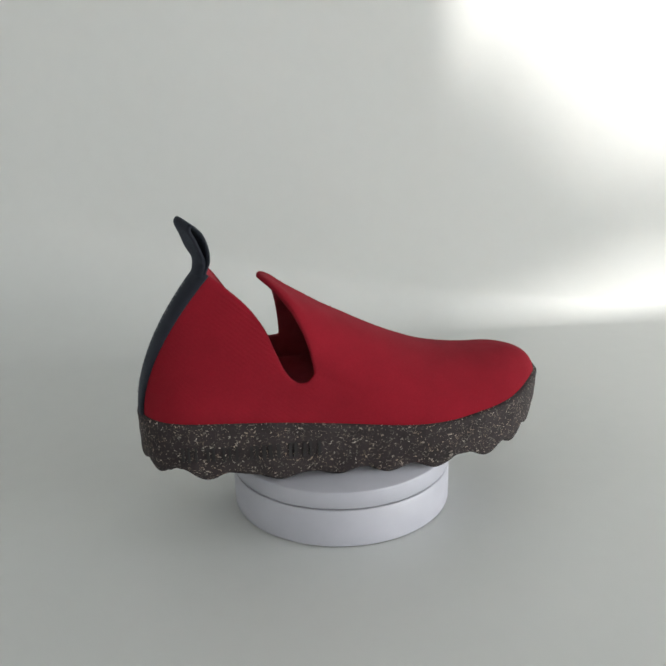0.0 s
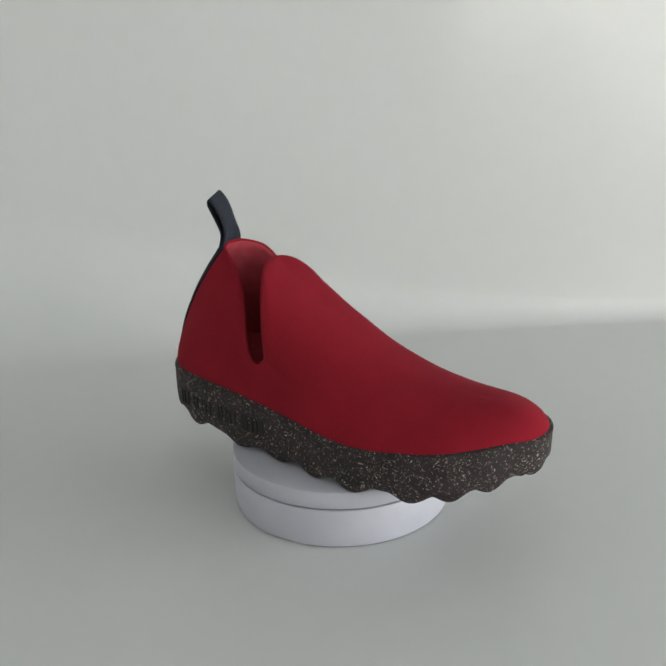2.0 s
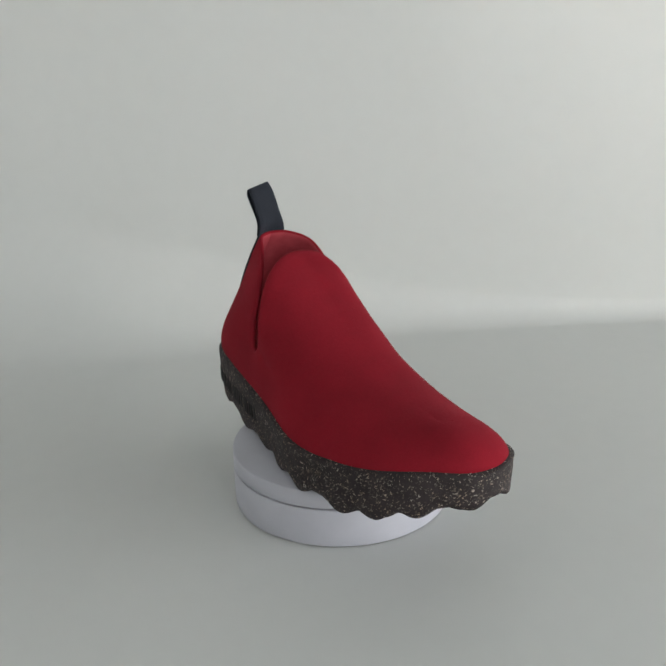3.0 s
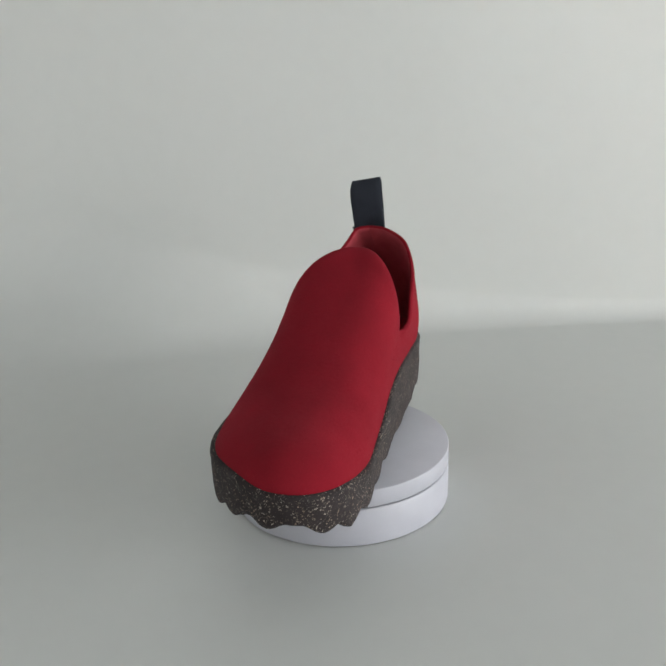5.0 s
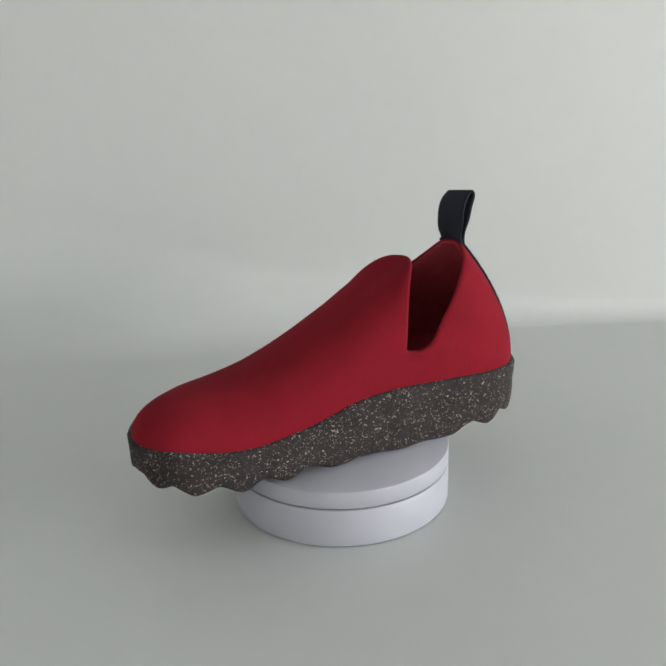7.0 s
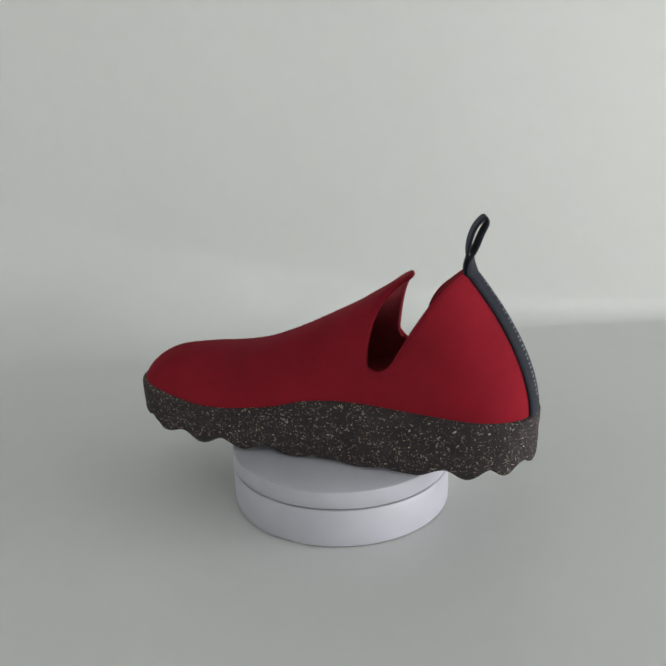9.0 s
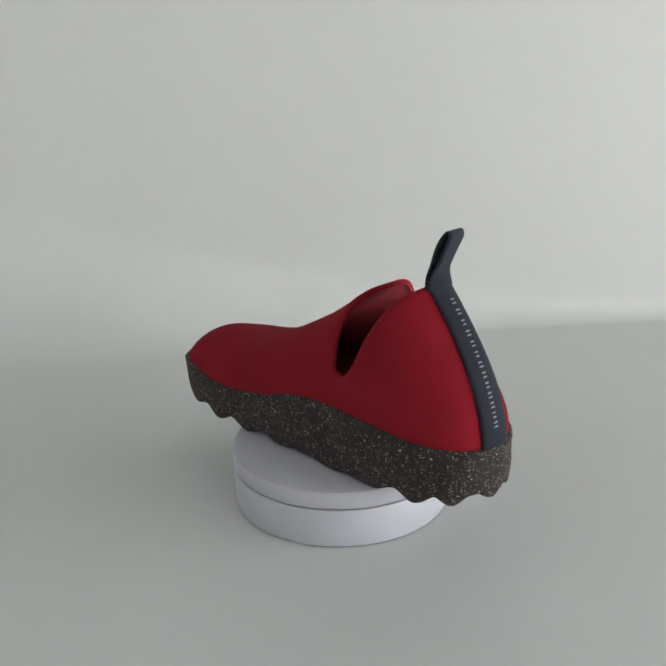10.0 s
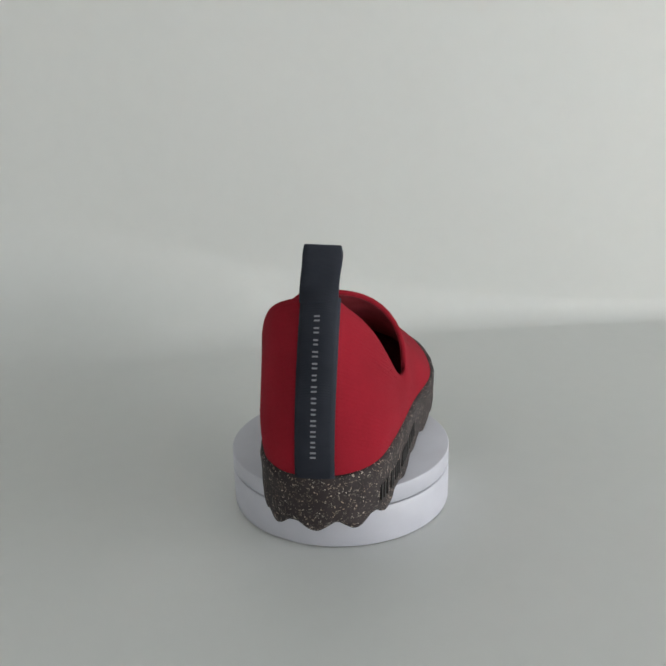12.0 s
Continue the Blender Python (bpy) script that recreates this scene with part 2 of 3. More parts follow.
def shade_props():
    """Unseen ground, and a shrub added so its leaning crown masks the low sun."""
    bm = bmesh.new()
    box(bm, WIN_X + .13, 90, -90, 40, -.5, -.13)
    m, t, b = material("rough_grass", (0.06, 0.09, 0.03), 0.9)
    t.links.new(ramp(t, noise_tex(t, coords(t), 6, 5), [(.3, (.04, .06, .02)), (.7, (.09, .12, .045))]), b.inputs["Base Color"])
    tagged(part("ground", bm, m, smooth=False), "unseen rough grass added under the shrub outside the window", "ground", kind="structure")
    leaf, t, b = material("shrub_leaf", (0.05, 0.09, 0.03), 0.6)
    t.links.new(ramp(t, noise_tex(t, coords(t), 9, 3), [(.3, (.035, .06, .02)), (.7, (.08, .12, .04))]), b.inputs["Base Color"])
    bark, t, b = material("shrub_bark", (0.09, 0.065, 0.045), 0.9)
    bump(t, b, noise_tex(t, coords(t), 60, 4), .5, .004)
    root = tagged(new("sun_mask_shrub"), "unseen leaning shrub added outside the window to cut the sun patches", "shrub", kind="structure")
    away = TO_SUN * 11.0

    def spot(y, z, d=0.0):
        return Vector((WIN_X, y, z)) + away + TO_SUN * d
    root.location = (*spot(-2.4, 0).xy, -.13)
    bpy.context.view_layer.update()

    def limb(name, points):
        path, bm = spline(points), bmesh.new()
        rows = []
        for u in np.linspace(0, 1, 16):
            x, y, z, q = path(u)
            rows.append([Vector((x + q * math.cos(a), y + .6 * q * math.sin(a), z + .8 * q * math.sin(a))) - root.location for a in np.linspace(0, 2 * math.pi, 9)[:-1]])
        vs = grid(bm, rows, close_u=True)
        bm.faces.new(vs[0])
        bm.faces.new(vs[-1])
        part(name, bm, bark, root)
    limb("trunk", [(*spot(-2.4, 0).xy, -.14, .05), (*spot(-2.42, 0).xy, .5, .04), (*spot(-2.5, .40), .03), (*spot(-2.6, .405), .022)])
    limb("limb", [(*spot(-2.55, .40), .02), (*spot(-2.9, .42), .016), (*spot(-3.2, .46), .012), (*spot(-3.6, .52), .006)])
    rng = random.Random(21)
    verts, faces = [], []
    for _ in range(5600):
        y = rng.uniform(-3.78, -2.32)
        top, foot = np.interp(y, *zip(*MASK_TOP)), np.interp(y, *zip(*MASK_FOOT))
        z = foot + (top - foot) * rng.random() if rng.random() < .985 else top + abs(rng.gauss(0, .05))
        at = spot(y, z, rng.uniform(-.35, .35)) - root.location
        out = Vector((rng.gauss(0, 1), rng.gauss(0, 1), rng.gauss(0, 1))).normalized()
        side = out.orthogonal().normalized()
        ln, wd, k = rng.uniform(.022, .038), rng.uniform(.010, .016), len(verts)
        verts += [at - out * ln, at + side * wd, at + out * ln, at - side * wd]
        faces += [(k, k + 1, k + 2), (k, k + 2, k + 3)]
    me = bpy.data.meshes.new("crown")
    me.from_pydata(verts, [], faces)
    me.materials.append(leaf)
    ob = new("crown", me)
    ob.parent = root
    tagged(ob, kind="stuff")


sweep()
room()
shade_props()
cloud = drifting_cloud()


# ---------------------------------------------------------------- the turntable
def turntable():
    thing = tagged(new("turntable"), "round white plastic display turntable standing on the paper", "turntable")
    R, c = 0.073, 0.0015
    base = [(0, 0.0009), (R - 0.0008, 0.0009), (R - 0.0002, 0.0011), (R, 0.0016), (R, 0.0256), (R - 0.0003, 0.0260), (R - 0.0009, 0.0262), (0, 0.0262)]
    part("base", lathe(base), PLASTIC, thing)
    # dark recessed ring draws the contact shadow line under the base
    part("contact_shadow_ring", lathe([(0, 0.0), (R - 0.0035, 0.0), (R - 0.0035, 0.0010), (0, 0.0010)]), GAP_SHADE, thing, "dark ring standing in for the contact shadow under the base")
    part("gap_ring", lathe([(0, 0.0263), (R - 0.0018, 0.0263), (R - 0.0018, 0.0276), (0, 0.0276)]), GAP_SHADE, thing, "dark shadow gap under the turning plate")
    plate = [(0, 0.0), (R - 0.0012, 0.0), (R - 0.0003, 0.0002), (R, 0.0006), (R, 0.0108), (R - 0.0002, 0.0114), (R - 0.0007, 0.0118), (0, 0.0118)]
    ob = part("plate", lathe(plate), PLASTIC, thing, "flat white turning plate")
    ob.location.z = 0.0272
    return ob


plate = turntable()


# ---------------------------------------------------------------- the shoe
# The shoe's space: x towards the toe, z up from the plate, the turning axis at the origin.
OUTLINE = spline([(-.1325, 0), (-.1264, -.0215), (-.1075, -.0360), (-.064, -.0458), (-.01, -.0530), (.038, -.0620), (.075, -.0588), (.104, -.0480), (.1256, -.0283),
                  (.1414, -.0040), (.1416, .0200), (.1250, .0378), (.09, .0432), (.05, .0410), (0, .0385), (-.05, .0370), (-.1, .0345), (-.125, .021)], True)
NS = 360
RIM = [OUTLINE(k / NS) for k in range(NS)]


def near_side(k):
    return 0 < k < NS // 2


def inset(k, d):
    """The outline's point k moved inwards by d."""
    a, b = RIM[(k - 1) % NS], RIM[(k + 1) % NS]
    t = (b - a) / np.linalg.norm(b - a)
    return RIM[k] + np.array((-t[1], t[0])) * d


TOP_NEAR = np.array([(-.1325, .0420), (-.107, .0423), (-.08, .0419), (-.053, .0404), (-.027, .0378), (0, .0349), (.025, .0329), (.05, .0321), (.0635, .0325),
                     (.0765, .0336), (.09, .0343), (.104, .0355), (.12, .0372), (.13, .0378), (.1425, .0365)])
TOP_FAR = np.array([(-.1325, .0420), (-.106, .0430), (-.08, .0440), (-.054, .0448), (-.0275, .0458), (-.008, .0447), (.009, .0420), (.029, .0360), (.05, .0318),
                    (.0686, .0296), (.087, .0300), (.105, .0325), (.122, .0355), (.134, .0363), (.1425, .0365)])


def sole_top(k):
    tab = TOP_NEAR if near_side(k) else TOP_FAR
    return eased(tab, RIM[k][0])


def nearest(x, y):
    return min(range(NS), key=lambda k: (RIM[k][0] - x) ** 2 + (RIM[k][1] - y) ** 2)


# lugs of the tread round the edge: place, half width along the edge
LUGS = [(x, -.05, .015) for x in (-.099, -.052, -.016, .017, .0465, .083)] + [(.109, -.05, .012), (.128, -.032, .011), (.1425, -.003, .013), (.133, .028, .012)] + \
       [(x, .04, .0145) for x in (.114, .0846, .0537, .018, -.027, -.064, -.098)] + [(-.121, .025, .011), (-.1325, 0, .012), (-.1255, -.024, .012)]
ARC = np.concatenate([[0], np.cumsum([np.linalg.norm(RIM[(k + 1) % NS] - RIM[k]) for k in range(NS)])])
LUG_ARC = [(ARC[nearest(x, y)], w) for x, y, w in LUGS]


def tread(k):
    """Height of the sole's lower edge."""
    x, y = RIM[k]
    low = np.interp(x, (-.1325, -.12, -.098, -.075, -.05, .06, .083, .10, .114, .128, .1445), (.0078, .0062, .0034, .0020, .0010, .0010, .0012, .0028, .0050, .0088, .0135))
    deep = np.interp(x, (-.1325, -.09, -.06, -.03, .0, .03, .06, .1425), (.0055, .0062, .0032, .0035, .0042, .0046, .0058, .0045))
    if y > 0:
        deep *= 1 - .65 * smoothstep(-.085, -.06, x) * (1 - smoothstep(.02, .04, x))
    best = 0.0
    for a, w in LUG_ARC:
        d = abs(ARC[k] - a)
        d = min(d, ARC[-1] - d) / w
        best = max(best, 0.5 + 0.5 * math.cos(math.pi * min(d, 1.0)))
    return float(low + deep * (1 - best ** 0.75))


def outsole(shoe):
    bm = bmesh.new()
    levels = [(.020, 1.0, -.004), (.0085, 1.0, -.0012), (.0022, 1.0, 0), (.0007, 1.0, -.0007), (.0, .94, 0)]
    levels += [(.0002 + .0012 * (1 - f) ** 2, f, 0) for f in (.85, .75, .65, .55, .45, .35, .25, .16)] + [(.0016, .08, 0), (.0026, .02, 0), (.0045, .0, 0), (.010, .0, .0006)]
    rows = []
    for d, f, dz in levels:
        row = []
        for k in range(NS):
            zt, zb = sole_top(k), tread(k)
            x, y = inset(k, d)
            z = zb + (zt - zb) * f + dz
            if 0.0 < f < 1.0:
                n = noise.noise(Vector((x * 160, y * 160, z * 160))) * .00045 + noise.noise(Vector((x * 45, y * 45, z * 45))) * .0005
                x, y = inset(k, d + n)
            row.append((x, y, max(z, 0.0)))
        rows.append(row)
    # underside, drawn in towards the middle with lugs on it
    for q, dz in ((.80, .0010), (.6, .0016), (.35, .0016), (.1, .0016)):
        row = []
        for k in range(NS):
            x, y = RIM[k]
            mx = min(max(x, -.09), .10)
            px, py = mx + (x - mx) * q, -.005 + (y + .005) * q
            edge = tread(k)
            row.append((px, py, max(.0002, edge * q + dz)))
        rows.append(row)
    vs = grid(bm, rows, close_u=True)
    bm.faces.new(vs[0])
    bm.faces.new(vs[-1])
    return part("outsole", bm, CORK, shoe, "thick dark rubber sole with light cork flakes and scalloped tread")


# the ridge of the upper, from the tongue's tip to the toe
RIDGE = np.array([(-.0505, .1222), (-.046, .1203), (-.038, .1142), (-.025, .1058), (-.012, .0976), (.0015, .0904), (.015, .0832), (.0286, .0763), (.042, .0701),
                  (.056, .0645), (.07, .0607), (.084, .0579), (.098, .0563), (.106, .0554)])
SPINE = np.array([(-.029, -.0510), (0, -.016), (.03, .022), (.06, .055), (.09, .083), (.12, .100), (.1425, .107)])
K_NEAR, K_FAR, K_TOE = nearest(-.0262, -.05), nearest(-.0332, .04), nearest(.1428, -.0040)
NV = 16
COLLAR_NEAR = [(-.0876, .000, .1293), (-.0836, -.0100, .1275), (-.0735, -.0150, .1196), (-.0620, -.0220, .1088), (-.0535, -.0292, .0962), (-.0485, -.0355, .0825),
               (-.0440, -.0397, .0715), (-.0405, -.0418, .0665), (-.0362, -.0434, .0640), (-.0312, -.0444, .0648)]
COLLAR_FAR = [(-.0876, .000, .1293), (-.0848, .0130, .1285), (-.0785, .0276, .1222), (-.0710, .0346, .1112), (-.0630, .0376, .0985), (-.0555, .0377, .0855),
              (-.0497, .0384, .0752), (-.0448, .0379, .0700), (-.0390, .0362, .0676)]
V_NEAR, V_FAR = .265, .200      # how far up the arch the notches begin


def base_point(s):
    """The upper's lower edge; s runs along the outline in its steps."""
    k, f = int(math.floor(s)), s - math.floor(s)
    a, b = k % NS, (k + 1) % NS
    xy = inset(a, .0022) * (1 - f) + inset(b, .0022) * f
    return np.array((*xy, sole_top(a) * (1 - f) + sole_top(b) * f - .0025))


def vamp_point(b, top, v):
    """The front of the upper: from the sole's edge at v = 0 to the ridge at v = 1."""
    a = v * math.pi / 2
    fore = smoothstep(.00, .08, b[0])
    near = smoothstep(.0, .04, top[1] - b[1])
    h = 1 - math.cos(a) ** (.84 + (.12 + .06 * near) * fore)
    g = math.sin(a) ** (.93 + near * (.50 * smoothstep(-.055, .045, b[0]) + .08 * smoothstep(.045, .10, b[0])) + .24 * smoothstep(.0, .03, b[1] - top[1]) * smoothstep(.05, .12, b[0]))
    if b[1] > top[1]:
        g **= 1 + .14 * smoothstep(-.04, .0, b[0]) * (1 - smoothstep(.03, .06, b[0]))
    toe = smoothstep(.06, .125, b[0])
    lean = h * toe + (.5 * h * h * (3 - 2 * h) + .5 - .5 * (1 - h) ** 1.7) * (1 - toe)
    far = b[1] > top[1]
    lean = lean ** (1.15 - .15 * toe) if far else lean
    rise = max(0.0, v - (V_FAR if far else V_NEAR)) / (1 - (V_FAR if far else V_NEAR))
    full = (.0030 if far else -.0040) * math.sin(math.pi * rise ** .8) * (1 - smoothstep(-.030, .035, b[0])) * smoothstep(.0, .02, abs(b[1] - top[1]))
    return np.array((b[0] + (top[0] - b[0]) * lean, b[1] + (top[1] - b[1]) * h + full, b[2] + (top[2] - b[2]) * g))


def ridge_point(u):
    n, f = base_point(K_NEAR + (K_TOE - K_NEAR) * u), base_point(K_FAR + (K_TOE - K_FAR) * u)
    tx = eased(SPINE, (n[0] + f[0]) / 2)
    return np.array((tx, .0005 - .03 * (tx + .01) if tx < .05 else -.0013 - .005 * (tx - .05), eased(RIDGE, tx)))


NOTCH_NEAR = [vamp_point(base_point(K_NEAR), ridge_point(0), V_NEAR * v) for v in np.linspace(0, 1, NV)]
NOTCH_FAR = [vamp_point(base_point(K_FAR), ridge_point(0), V_FAR * v) for v in np.linspace(0, 1, NV)]
COLLARS = {True: spline(COLLAR_NEAR + [NOTCH_NEAR[-1]]), False: spline(COLLAR_FAR + [NOTCH_FAR[-1]])}


def quarter_plain(b, c, u, v, side):
    h = v ** (1.78 + .6 * u)
    out = .0030 * math.sin(math.pi * v) * smoothstep(.15, .6, u)
    return np.array((b[0] + (c[0] - b[0]) * h, b[1] + (c[1] - b[1]) * h + side * out, b[2] + (c[2] - b[2]) * v))


def quarter_point(k, v):
    """The back of the upper: from the sole's edge to the collar. It runs into the front below the notch."""
    near = k % NS < NS // 2
    u = k / K_NEAR if near else ((NS - k) % NS) / (NS - K_FAR)
    side, edge, kk = (-1, NOTCH_NEAR, K_NEAR) if near else (1, NOTCH_FAR, K_FAR)
    p = quarter_plain(base_point(k), COLLARS[near](u), u, v, side)
    w = smoothstep(.35, 1.0, u)
    if w > 0:
        x = v * (NV - 1)
        i = min(int(x), NV - 2)
        e = edge[i] * (1 - x + i) + edge[i + 1] * (x - i)
        p = p + (e - quarter_plain(base_point(kk), edge[-1], 1.0, v, side)) * w
    return p


def upper(shoe):
    bm = bmesh.new()
    vs = np.linspace(0, 1, NV)
    rise = 1 - (1 - np.linspace(0, 1, 26)[1:]) ** 1.6
    up_near = list(vs * V_NEAR) + list(V_NEAR + (1 - V_NEAR) * rise)
    up_far = list(vs * V_FAR) + list(V_FAR + (1 - V_FAR) * rise)
    rows = []
    for u in np.linspace(0, 1, 120):
        top = ridge_point(u)
        n, f = base_point(K_NEAR + (K_TOE - K_NEAR) * u), base_point(K_FAR + (K_TOE - K_FAR) * u)
        up_far = up_near if u == 1.0 else up_far
        rows.append([vamp_point(n, top, v) for v in up_near] + [vamp_point(f, top, v) for v in up_far[-2::-1]])
    grid(bm, rows)
    ks = list(range(K_FAR, NS)) + list(range(0, K_NEAR + 1))
    grid(bm, [[quarter_point(k, v) for k in ks] for v in vs])
    bmesh.ops.remove_doubles(bm, verts=bm.verts, dist=.00012)
    ob = part("upper", bm, FELT, shoe, "red wool felt upper with deep side notches")
    m = ob.modifiers.new("thickness", "SOLIDIFY")
    m.thickness, m.offset, m.material_offset, m.material_offset_rim = 0.0034, -1, 1, 0
    ob.data.materials.append(LIFTED_LINING)
    m = ob.modifiers.new("round", "SUBSURF")
    m.levels = m.render_levels = 1
    return ob


def fuzz(shoe, body):
    """Short loose fibres that stand out of the felt."""
    rng = np.random.default_rng(11)
    me = body.data
    area = np.array([f.area for f in me.polygons])
    picks = rng.choice(len(area), 9000, p=area / area.sum())
    verts, faces = [], []
    for i in picks:
        f = me.polygons[int(i)]
        w = rng.random(len(f.vertices)) + .05
        w /= w.sum()
        at = sum((me.vertices[v].co * float(k) for v, k in zip(f.vertices, w)), Vector())
        n = f.normal.copy()
        core = Vector((min(max(at.x, -.09), .09), -.003, .05))
        if n.dot(at - core) < 0:
            n.negate()
        side = n.cross(Vector(rng.normal(size=3))).normalized()
        tip = at + n * float(rng.uniform(.0002, .0009)) + n.cross(side) * float(rng.uniform(-.0010, .0010)) + side * float(rng.uniform(-.0004, .0004))
        k = len(verts)
        verts += [at - side * .00005, at + side * .00005, tip]
        faces.append((k, k + 1, k + 2))
    me = bpy.data.meshes.new("fuzz")
    me.from_pydata(verts, [], faces)
    me.materials.append(FELT)
    ob = new("fuzz", me)
    ob.parent = shoe
    tagged(ob, "fine loose wool fibres", kind="stuff")


def insole(shoe):
    """The footbed, thickest under the heel, where it is lifted to catch light."""
    bm = bmesh.new()

    def heel(x):
        return .006 * (1 - smoothstep(-.02, .03, x))
    rows = [[(*inset(k, .0045), sole_top(k) + .001 + heel(RIM[k][0])) for k in range(NS)]]
    for q in (.7, .4, .1):
        rows.append([(min(max(RIM[k][0], -.09), .10) * (1 - q) + RIM[k][0] * q, -.005 * (1 - q) + RIM[k][1] * q * .93, sole_top(k) * q + heel(RIM[k][0]) + .036 * (1 - q)) for k in range(NS)])
    vs = grid(bm, rows, close_u=True)
    bm.faces.new(vs[-1])
    part("insole", bm, LIFTED_LINING, shoe, "red felt insole in the brightened lining colour")


def heel_line(v):
    return quarter_point(0, v)


def ribbon(centre, across, width, thick, bow):
    """A flat band along the points of centre, its breadth along the vectors of across; bow carries its edges forward."""
    bm = bmesh.new()
    rows = []
    n = len(centre)
    steps = (-1.0, -.95, -.6, -.2, .2, .6, .95, 1.0)
    for i in range(n):
        t = np.array(centre[min(i + 1, n - 1)]) - np.array(centre[max(i - 1, 0)])
        a = np.array(across[i]) / np.linalg.norm(across[i])
        nrm = np.cross(t, a)
        nrm /= np.linalg.norm(nrm)
        line = [np.array(centre[i]) + a * q * width[i] / 2 + np.array((bow[i] * q * q, 0, 0)) for q in steps]
        thin = [thick / 2 * (.5 if abs(q) == 1.0 else 1.0) for q in steps]
        rows.append([p + nrm * h for p, h in zip(line, thin)] + [p - nrm * h for p, h in zip(line[::-1], thin)])
    vs = grid(bm, rows, close_u=True)
    bm.faces.new(vs[0])
    bm.faces.new(vs[-1])
    return bm


def heel_strap(shoe):
    """Webbing down the back of the heel, bent round it, with a row of small marks."""
    bm = bmesh.new()
    rows = []
    for v in np.linspace(.005, 1.0, 40):
        row = []
        for y in np.linspace(-.0112, .0099, 9):
            # the heel's own roundness: find the column that passes at this y
            cols = [quarter_point(k, v) for k in (list(range(NS - 45, NS)) + list(range(0, 46)))]
            ys = np.array([c[1] for c in cols])
            o = np.argsort(ys)
            x = float(np.interp(y, ys[o], np.array([c[0] for c in cols])[o]))
            z = float(np.interp(y, ys[o], np.array([c[2] for c in cols])[o]))
            row.append((x - .0007, y, z + .0003))
        rows.append(row)
    grid(bm, rows)
    ob = part("heel_strap", bm, STRAP, shoe, "dark navy webbing strap down the heel")
    m = ob.modifiers.new("thickness", "SOLIDIFY")
    m.thickness, m.offset = 0.0016, 0
    for i in range(13):
        v = 0.165 + (0.885 - 0.165) * i / 12
        c, d = heel_line(v), heel_line(v + .01) - heel_line(v - .01)
        d /= np.linalg.norm(d)
        out = np.cross(d, (0, 1, 0))
        out = -out / np.linalg.norm(out) if out[0] > 0 else out / np.linalg.norm(out)
        c = c + out * .0019
        b = bmesh.new()
        wide, tall, th = (.0031, .0026, .0029)[i % 3], .00095, .0002
        for lift in (-.00125, .00125):
            at = c + d * lift
            vs = [b.verts.new(at + np.array((0, 1, 0)) * sy * wide / 2 + d * sz * tall / 2 + out * so * th) for so in (0, 1) for sy, sz in ((-1, -1), (1, -1), (1, 1), (-1, 1))]
            for f in ((3, 2, 1, 0), (4, 5, 6, 7), (0, 1, 5, 4), (1, 2, 6, 5), (2, 3, 7, 6), (3, 0, 4, 7)):
                b.faces.new([vs[k] for k in f])
        part("printed_mark", b, PRINT, ob, "pale grey printed mark", smooth=False)


def pull_loop(shoe):
    path = spline([(-.0893, .1262), (-.0879, .1296), (-.0857, .1355), (-.0856, .1440), (-.0882, .1525), (-.0924, .1582), (-.0947, .1590), (-.0954, .1560), (-.0929, .1500),
                   (-.0902, .1425), (-.0886, .1355), (-.0899, .1296), (-.0912, .1262)])
    centre, across, bow, width = [], [], [], []
    for u in np.linspace(0, 1, 60):
        x, z = path(u)
        f = smoothstep(.128, .160, z)
        centre.append((x, .0001 - .0041 * f, z))
        across.append((-.07 - .28 * smoothstep(.125, .143, z), 1.0, .13 * f))
        width.append(.0215 * (1 - .05 * smoothstep(.1545, .1592, z)))
        bow.append(.0036 * (1 - smoothstep(.125, .144, z)))
    part("pull_loop", ribbon(centre, across, width, .0017, bow), STRAP, shoe, "folded navy webbing pull loop")


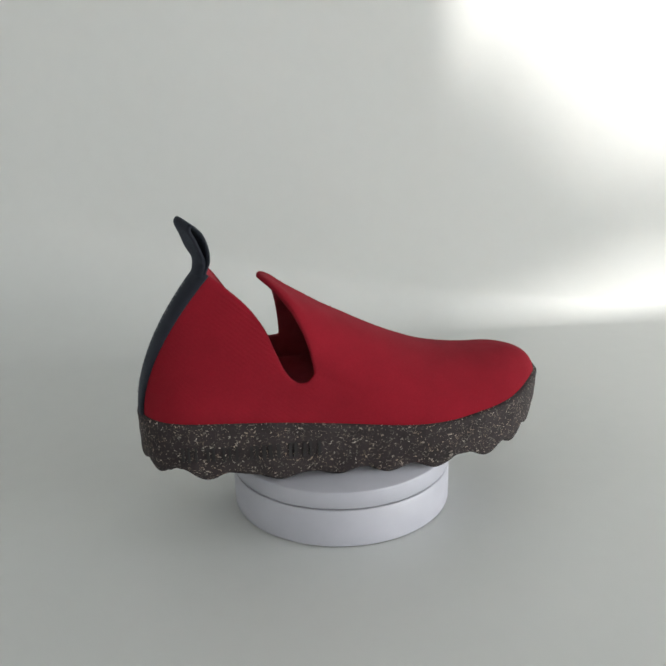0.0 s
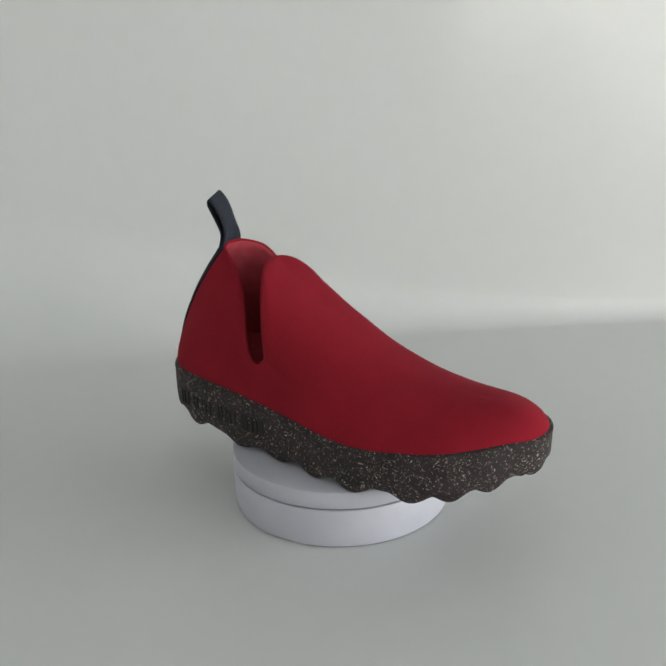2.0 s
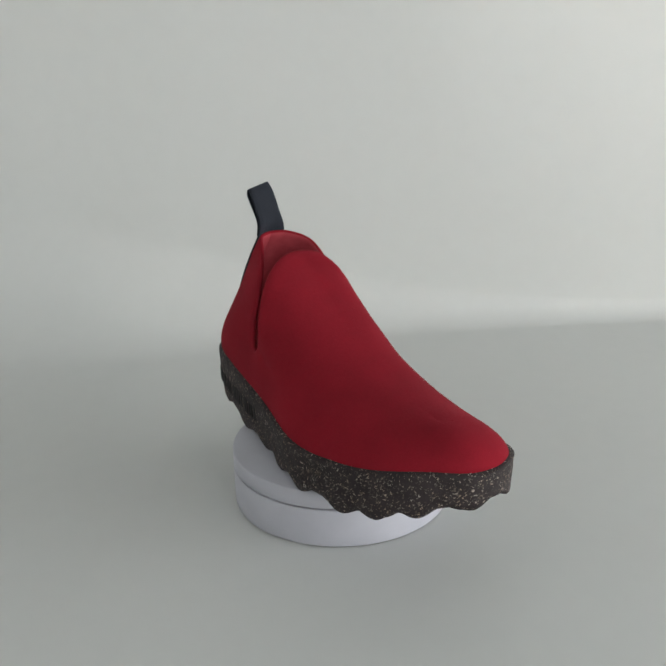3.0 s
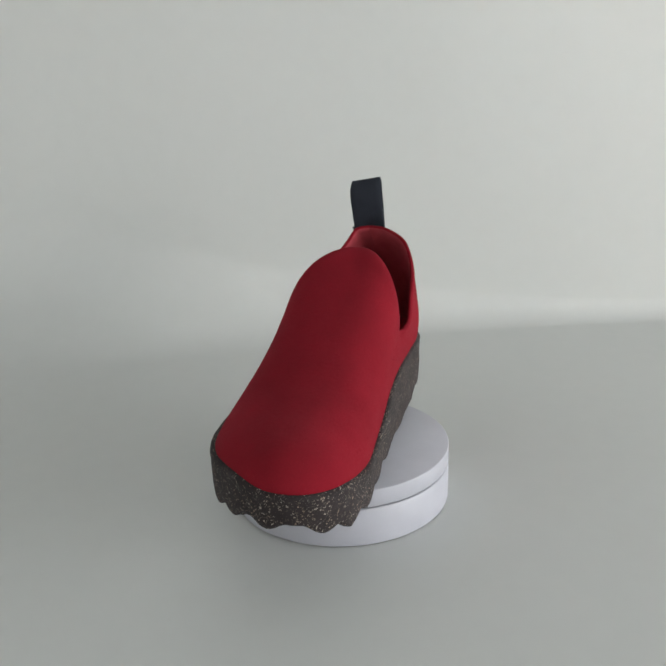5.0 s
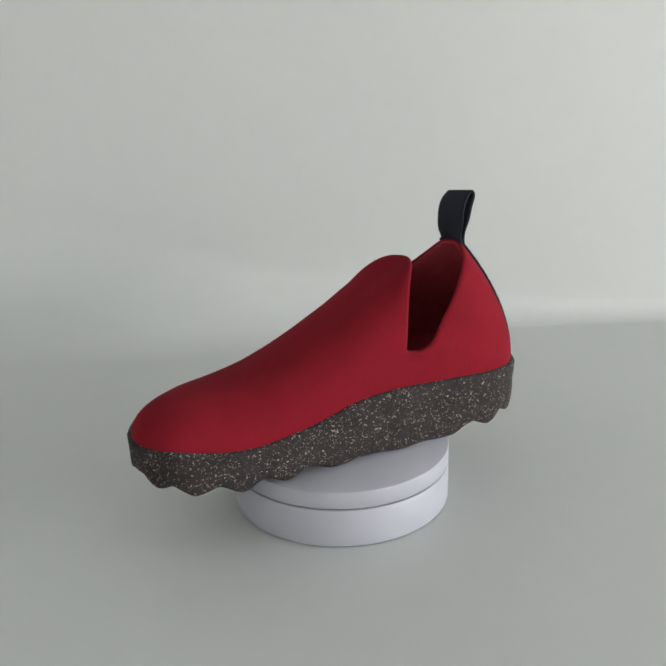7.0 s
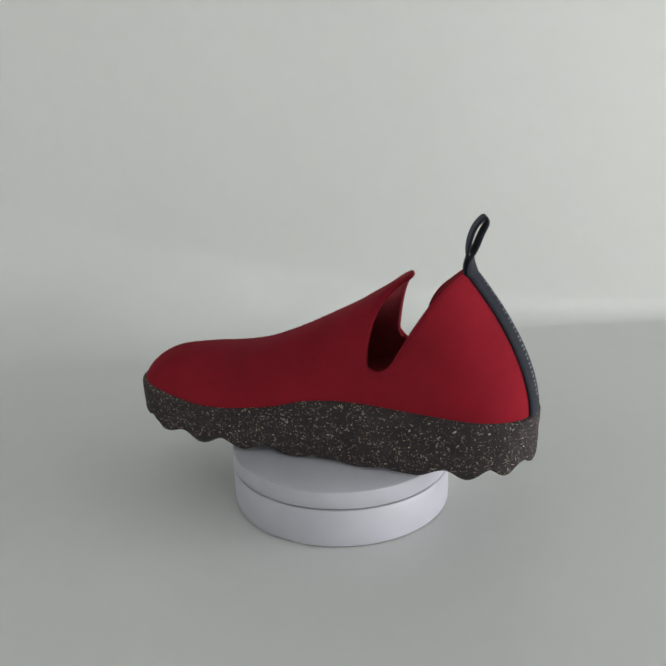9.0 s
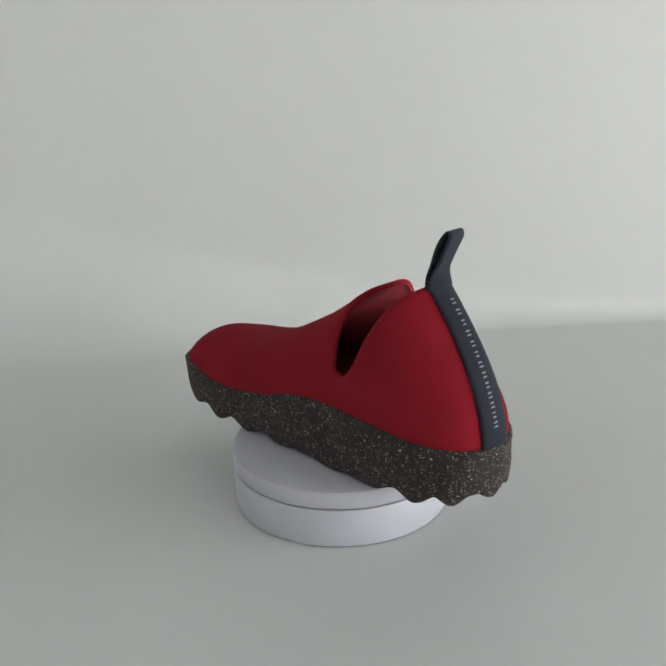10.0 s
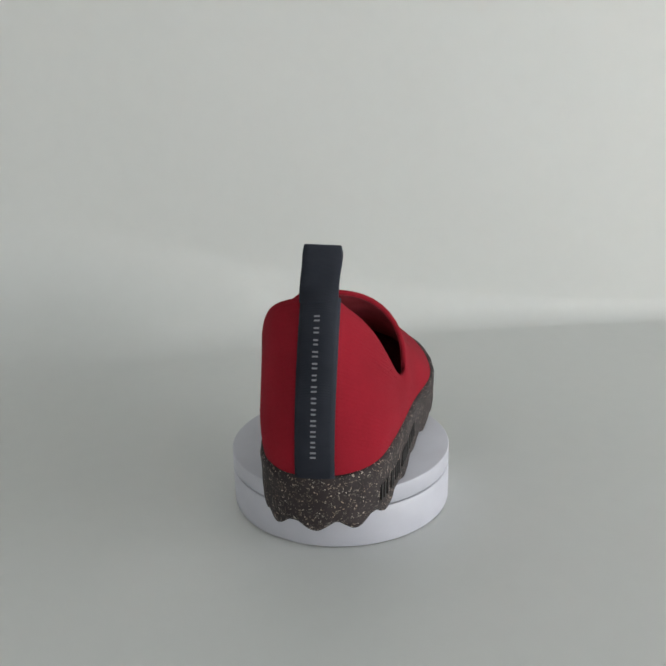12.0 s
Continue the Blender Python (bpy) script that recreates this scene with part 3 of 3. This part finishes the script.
def moulded_marks(sole):
    """Plain dark bars in place of unreadable moulded characters along the sole's side."""
    rng = random.Random(4)
    for i in range(11):
        x = -.108 + i * .0082
        k = min((k for k in range(1, NS // 2)), key=lambda k: abs(RIM[k][0] - x))
        p, t = RIM[k], RIM[k + 1] - RIM[k - 1]
        t = t / np.linalg.norm(t)
        n = np.array((t[1], -t[0]))
        b = bmesh.new()
        z0, z1, w = .0175, .0270, .0007 + .0005 * rng.random()
        for mid in ((-.0019, .0019), (-.0010,), (-.0021, .0012))[i % 3]:
            vs = []
            for z in (z0, z1):
                for q, d in ((mid - w, -.0012), (mid + w, -.0012), (mid + w, .0002), (mid - w, .0002)):
                    q = p + t * q + n * d
                    vs.append(b.verts.new((q[0], q[1], z)))
            for f in ((3, 2, 1, 0), (4, 5, 6, 7), (0, 1, 5, 4), (1, 2, 6, 5), (2, 3, 7, 6), (3, 0, 4, 7)):
                b.faces.new([vs[j] for j in f])
        part("moulded_mark", b, MARK, sole, smooth=False)


def build_shoe():
    shoe = tagged(new("slip_on_shoe"), "red felt slip-on shoe with dark cork-flecked sole on the turntable", "shoe")
    sole = outsole(shoe)
    moulded_marks(sole)
    insole(shoe)
    fuzz(shoe, upper(shoe))
    heel_strap(shoe)
    pull_loop(shoe)
    return shoe


shoe = build_shoe()


# ---------------------------------------------------------------- what turns
def motions():
    START, RATE = 15.08, -24.306
    steps = [0.5 * k for k in range(25)]
    walk(shoe, [(t, pose(0, 0, H, 0, 0, START + RATE * t)) for t in steps])
    spot = Vector((WIN_X, -2.5, 0.9)) + TO_SUN * 60
    turn = (-TO_SUN).to_track_quat("Y", "Z").to_matrix().to_4x4()
    drift = [(0.0, 0.50), (0.5, -0.10), (1.0, -0.62), (1.5, -1.06), (2.0, -1.42), (2.5, -1.74), (3.0, -2.05), (4.0, -2.5), (6.0, -3.0), (9.0, -3.6), (12.0, -4.0)]
    walk(cloud, [(t, Matrix.Translation(spot + turn.to_3x3() @ Vector((d, 0, 0))) @ turn) for t, d in drift])
    walk(plate, [(t, pose(0, 0, 0.0272, 0, 0, START + RATE * t)) for t in steps])


motions()
